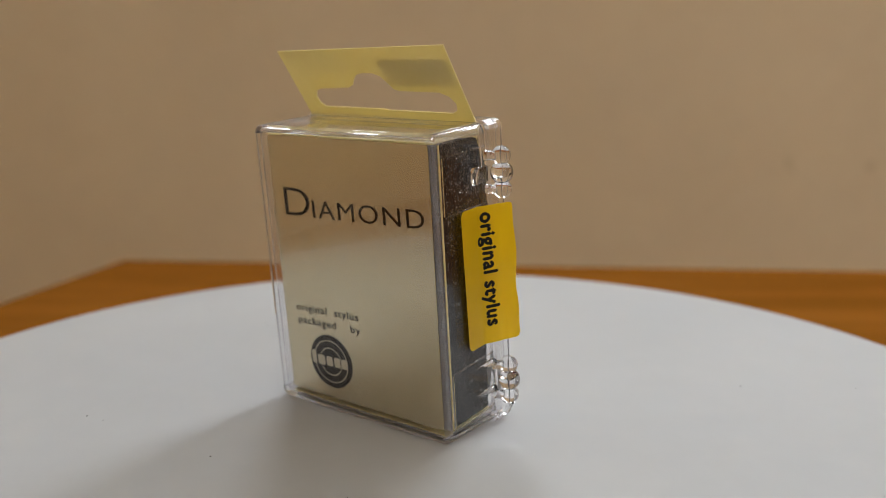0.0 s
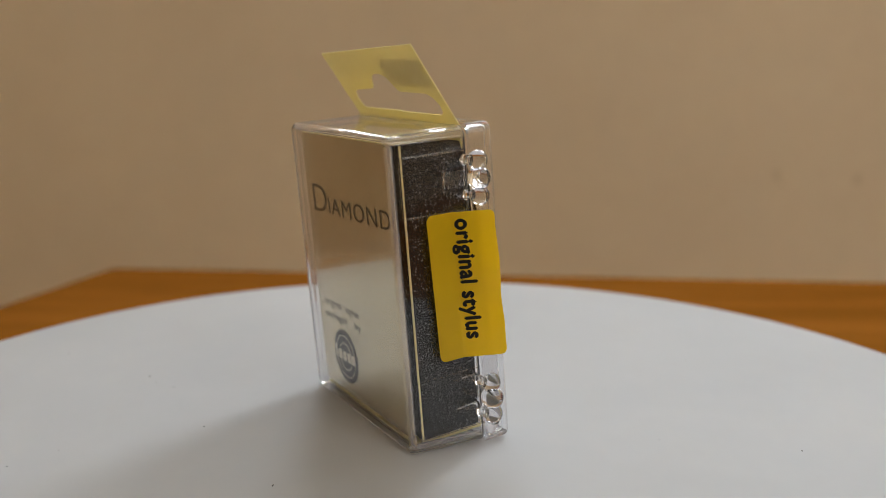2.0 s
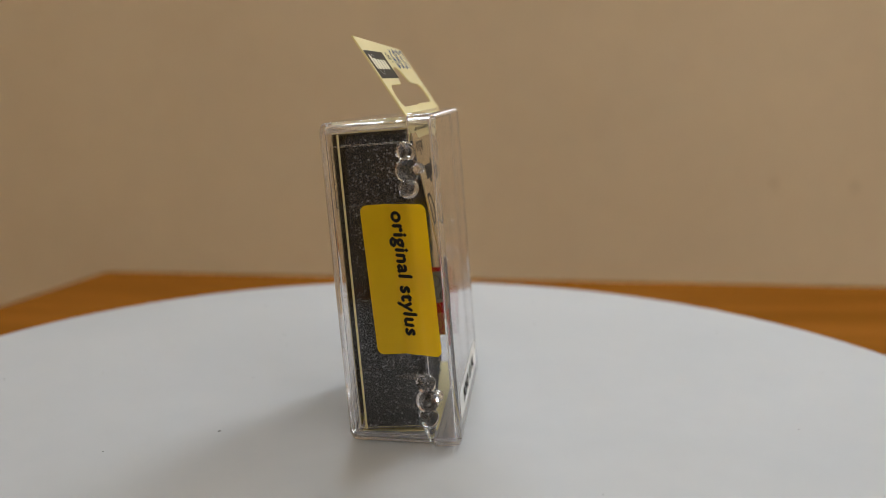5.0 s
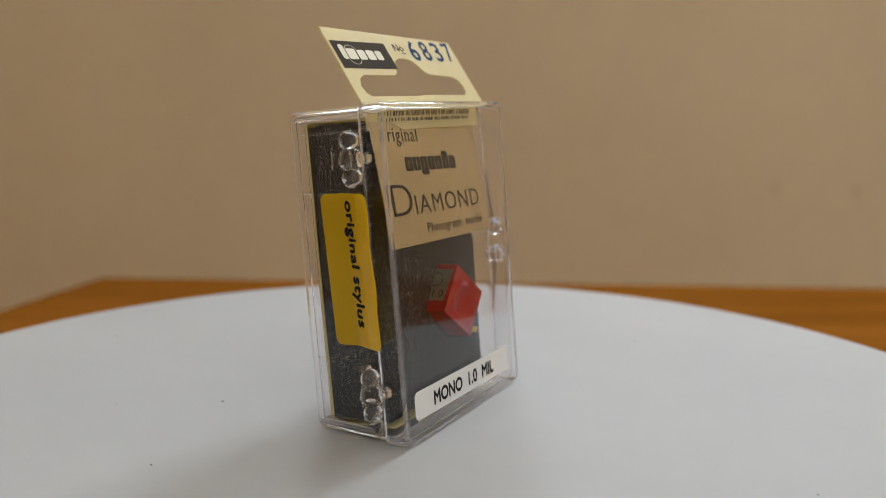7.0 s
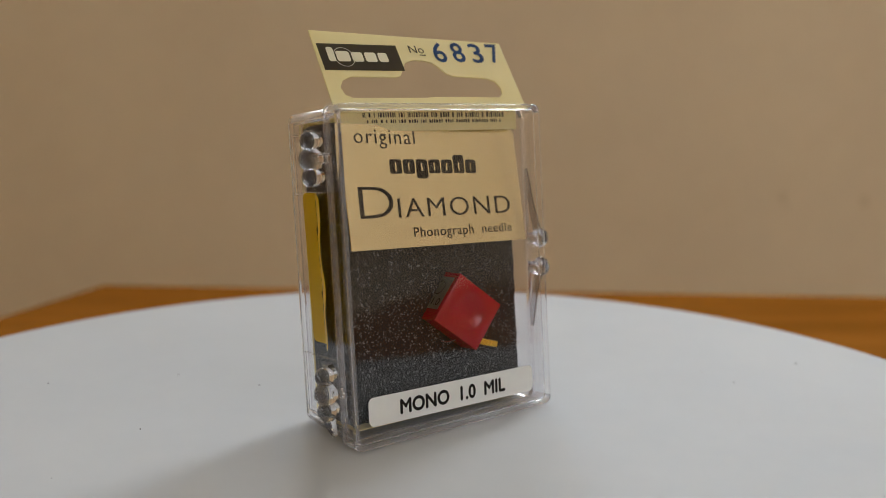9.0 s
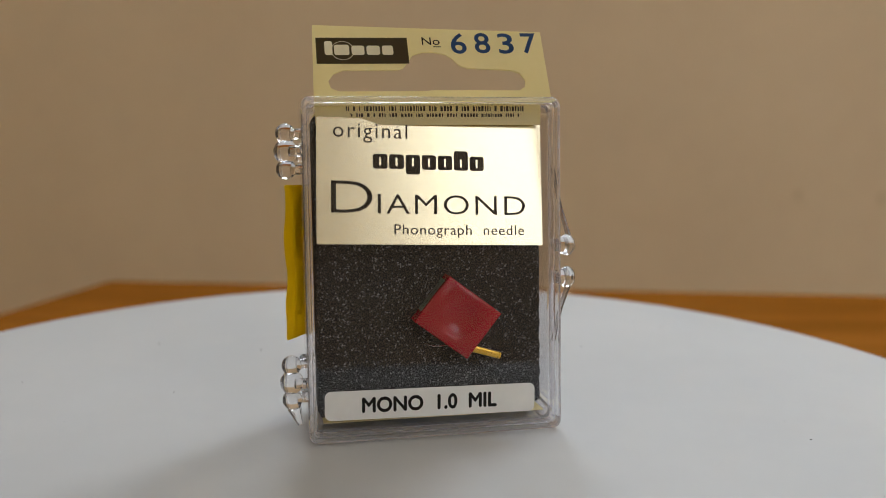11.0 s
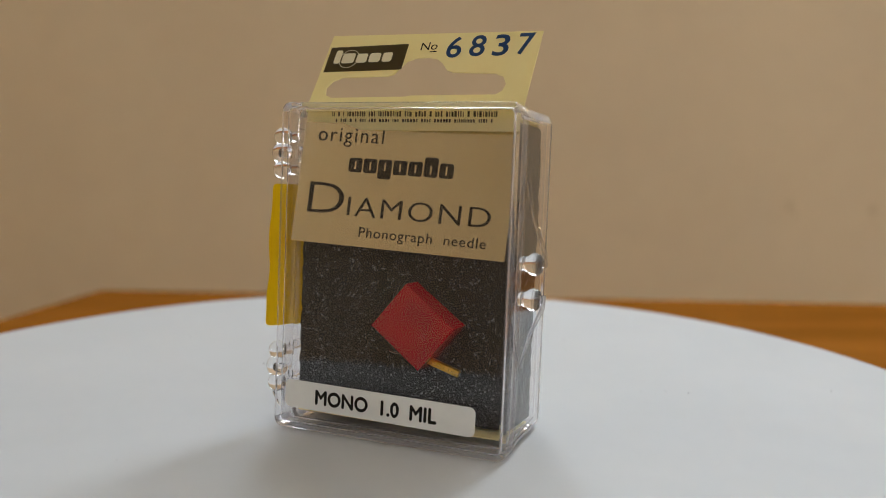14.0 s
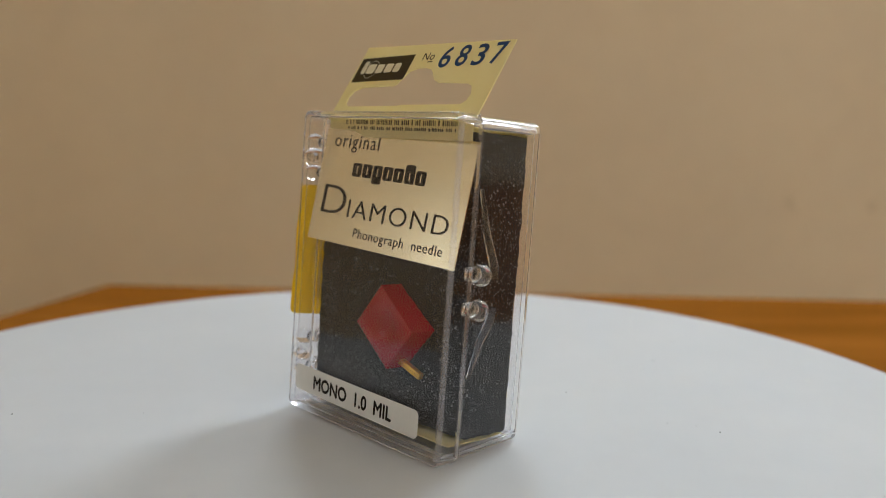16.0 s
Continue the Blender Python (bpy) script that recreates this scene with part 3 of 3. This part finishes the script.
    for x, w, h in ((-9.5, 1.4, 3.1), (-7.8, 2.7, 2.3), (-4.7, 2.3, 2.1), (-2.0, 2.4, 2.1), (0.8, 2.0, 2.1)):
        part("name_bar", slab(bmesh.new(), rounded(x, x + w, 8.7, 8.7 + h, 0.45, 3), 0, on_tab(0, 0, 0.34)), CREAM, block)
    part("ring", slab(bmesh.new(), circle(-6.3, 9.7, 2.1, 40), 0, on_tab(0, 0, 0.33), [circle(-6.3, 9.7, 1.97, 40)]), CREAM, block)
    part("print_word", glyphs("No", on_tab(8.2, 11.0), 3.3, 1.7), BROWN_INK, tab)
    part("underline", slab(bmesh.new(), [(10.2, 10.45), (11.6, 10.45), (11.6, 10.65), (10.2, 10.65)], 0, on_tab(0, 0)), BROWN_INK, tab)
    for k, d in enumerate("6837"):
        part("stamped_digit", glyphs(d, on_tab(13.5 + 4.45 * k, 9.1 + 0.1 * (k % 2)), 2.9, 4.5, 0.012), BLUE_INK, tab, "blue stamped digit")
    return card


def foam_block():
    """Soft foam that fills the tray, its cut faces slightly uneven."""
    bm = bmesh.new()
    lo, hi = Vector((-12.5, -4.6, 1.3)), Vector((29.7, 9.3, 55.2))
    bmesh.ops.create_cube(bm, size=1)
    bmesh.ops.subdivide_edges(bm, edges=bm.edges[:], cuts=60, use_grid_fill=True)
    for v in bm.verts:
        c = v.co.copy()
        # soft rounded corners
        p = Vector((lo.x + (c.x + 0.5) * (hi.x - lo.x), lo.y + (c.y + 0.5) * (hi.y - lo.y), lo.z + (c.z + 0.5) * (hi.z - lo.z)))
        r = 1.3
        q = Vector([min(max(p[i], lo[i] + r), hi[i] - r) for i in range(3)])
        d = p - q
        if d.length > r:
            p = q + d.normalized() * r
        nz = noise.noise(p * 0.5) * 0.2 + noise.noise(p * 2.9) * 0.32
        inward = (q - p)
        if inward.length > 1e-6:
            p += inward.normalized() * (0.25 + nz)
        # the block sits askew: deeper at the hinge side, pressed back at the latch side
        k = (p.x - lo.x) / (hi.x - lo.x)
        s = (p.y - lo.y) / (hi.y - lo.y)
        p.y += 3.0 * k * (1 - s) - (1 - k) * s * (0.7 + 1.5 * max((p.z - 20) / 35, 0))
        v.co = p * MM
    ob = part("foam_block", bm, FOAM, smooth=60)
    return tagged(ob, "charcoal grey open-cell foam block inside the case", "foam")


def prism(outline, v0, v1, bevel):
    bm = bmesh.new()
    front = [bm.verts.new((x * MM, v0 * MM, z * MM)) for x, z in outline]
    back = [bm.verts.new((x * MM, v1 * MM, z * MM)) for x, z in outline]
    bm.faces.new(front)
    bm.faces.new(back)
    n = len(outline)
    for k in range(n):
        bm.faces.new((front[k], front[(k + 1) % n], back[(k + 1) % n], back[k]))
    bmesh.ops.bevel(bm, geom=bm.edges[:], offset=bevel * MM, segments=3, affect="EDGES", profile=0.5)
    return bm


def dished(outline, v0, v1, chamfer, centre, radius):
    """A block with chamfered front edges and a shallow round dish in its front face."""
    bm = bmesh.new()
    n = len(outline)
    mx, mz = sum(p[0] for p in outline) / n, sum(p[1] for p in outline) / n
    inner = [(x + (mx - x) * chamfer / 4, z + (mz - z) * chamfer / 4) for x, z in outline]
    steps = 40
    bowl = [circle(*centre, radius * f, steps) for f in (1.0, 0.93, 0.78, 0.58, 0.36, 0.12)]
    depth = [0.0, 0.12, 0.38, 0.62, 0.78, 0.84]
    edge = [bm.verts.new((x * MM, v0 * MM, z * MM)) for x, z in inner]
    rings = [[bm.verts.new((x * MM, (v0 + d) * MM, z * MM)) for x, z in c] for c, d in zip(bowl, depth)]
    loop = [bm.edges.new((q[k], q[(k + 1) % len(q)])) for q in (edge, rings[0]) for k in range(len(q))]
    bmesh.ops.triangle_fill(bm, edges=loop, use_beauty=True, normal=(0, -1, 0))
    for a, b in zip(rings, rings[1:]):
        for k in range(steps):
            bm.faces.new((a[k], a[(k + 1) % steps], b[(k + 1) % steps], b[k]))
    bm.faces.new(rings[-1])
    side = [bm.verts.new((x * MM, (v0 + chamfer) * MM, z * MM)) for x, z in outline]
    back = [bm.verts.new((x * MM, v1 * MM, z * MM)) for x, z in outline]
    for a, b in ((edge, side), (side, back)):
        for k in range(n):
            bm.faces.new((a[k], a[(k + 1) % n], b[(k + 1) % n], b[k]))
    bm.faces.new(back)
    return bm


def stylus():
    """Red replacement stylus pressed into the foam with its face towards the lid."""
    body = tagged(new("phonograph_stylus"), "red plastic phonograph stylus set in charcoal foam", "stylus")
    face = [(11.1, 26.6), (20.4, 19.5), (14.0, 11.6), (4.6, 18.7)]
    holder = part("holder", dished(face, -7.5, -1.2, 0.2, (12.55, 19.1), 3.5), RED, body, "", 40)
    part("holder_foot", prism([(11.6, 26.3), (20.9, 19.8), (14.6, 12.2), (5.3, 18.9)], -1.6, 1.0, 0.2), RED, body)
    # grey label on the upper facet
    a, b = Vector((4.6, 0, 18.7)), Vector((11.1, 0, 26.6))
    along = (b - a).normalized()
    n = Vector((-along.z, 0, along.x))
    lay = basis(a + along * 2.2 + n * 0.06 + Vector((0, -0.6, 0)), (0, -1, 0), along)
    plate = part("label_plate", slab(bmesh.new(), rounded(0, 5.9, 0, 7.0, 0.15, 2), 0, lay), PLATE, holder, "dull grey metal label")
    part("print_word", glyphs("P-1.0", lay @ Matrix.Translation((0.9, 0.8, 0.05)), 4.4, 1.5), INK, plate)
    part("ring", slab(bmesh.new(), circle(3.0, 4.6, 1.5, 32), 0, lay @ Matrix.Translation((0, 0, 0.05)), [circle(3.0, 4.6, 1.35, 32)]), INK, plate)
    part("cantilever", box(bmesh.new(), Vector((0, -0.6, -0.6)) * MM, Vector((7.2, 0.6, 0.6)) * MM, 0.2 * MM), BRASS, body, "brass cantilever").matrix_local = pose(0.0139, -0.0048, 0.0135, 0, 17, 0)
    bm = bmesh.new()
    pts = [(10.8, -5.0, 13.9), (9.6, -5.2, 13.75), (8.3, -5.3, 13.8), (7.3, -5.3, 14.1)]
    for p, q in zip(pts, pts[1:]):
        rod(bm, p, q, 0.09, 0.09, 8)
    part("wire_guard", bm, STEEL, body, "fine steel wire")
    return body


def yellow_sticker():
    """Seal across the hinge side, lifting outward where it passes from tray to lid."""
    outline = rounded(16.4, 43.1, -7.2, 4.6, 1.2, 5)
    bm = bmesh.new()
    slab(bm, outline, 0, Matrix.Identity(4))
    for co in [x / 4 for x in range(-28, 19, 2)]:
        bmesh.ops.bisect_plane(bm, geom=bm.verts[:] + bm.edges[:] + bm.faces[:], plane_co=(0, co, 0), plane_no=(0, 1, 0))
    for co in range(17, 43):
        bmesh.ops.bisect_plane(bm, geom=bm.verts[:] + bm.edges[:] + bm.faces[:], plane_co=(co, 0, 0), plane_no=(1, 0, 0))

    def skin(v, w):
        """Height over the case side: flat on the tray, a crease at the seam, then lifting to the lid."""
        k = min(max((-0.4 - v) / 6.4, 0), 1)
        ripple = 0.22 * math.sin(w * 0.5 + 0.6) * k + 0.16 * noise.noise(Vector((v * 0.5, w * 0.3, 3.0))) * (0.2 + k)
        curl = 0.5 * max((20 - w) / 4, 0) ** 2 * k
        crease = 0.22 * math.exp(-((v + 3.9) / 0.35) ** 2)
        return -14.15 - 3.3 * k ** 0.9 + ripple + crease - curl * 0.5

    def lay(v, w, lift):
        shift = (w - 16.5) / 26.6 * 0.8 - 0.4
        return Vector((skin(v, w) - lift, v + shift, w)) * MM

    for p in bm.verts:
        p.co = lay(p.co.y, p.co.x, 0)
    top = tagged(new("yellow_sticker"), "glossy yellow paper seal sticker across the case side", "sticker")
    part("sticker_sheet", bm, YELLOW, top, "", 60)
    bm = glyphs("original stylus", basis((0, 0, 0), (1, 0, 0), (0, 1, 0)), 21.8, 2.4, 0.0, 1.08, bold=0.28)
    bmesh.ops.subdivide_edges(bm, edges=[e for e in bm.edges if e.calc_length() > 0.6 * MM], cuts=2)
    for p in bm.verts:
        x, y = p.co.x / MM, p.co.y / MM
        p.co = lay(-0.8 - y - 0.2 * x / 22, 41.9 - x, 0.06 + p.co.z / MM)
    part("print_line", bm, INK, top, "bold black print", 0)
    return top


def white_label():
    top = tagged(new("white_label"), "white rounded sticker with black print on the lid", "label")
    lx = Vector((1, 0, -0.013))
    ly = Vector((0.013, 0, 1))
    part("label_sheet", slab(bmesh.new(), rounded(0, 37.4, 0, 5.1, 1.1, 5), 0.06, basis((-11.6, -9.38, 2.5), lx, ly)), WHITE_PAPER, top)
    part("print_line", glyphs("MONO  1.0  MIL", basis((-5.2, -9.48, 3.7), lx, ly), 23.8, 2.45, bold=0.22), INK, top, "bold black print")
    return top


CARRIED = [stylus_case(), hang_card(), foam_block(), stylus(), yellow_sticker(), white_label()]


# ---------------------------------------------------------------- what moves
def motions():
    spin = [(t, pose(0, 0, 0, 0, 0, a)) for t, a in TURN]
    walk(platter, spin)
    for thing in CARRIED:
        walk(thing, [(t, m @ CASE) for t, m in spin])


motions()
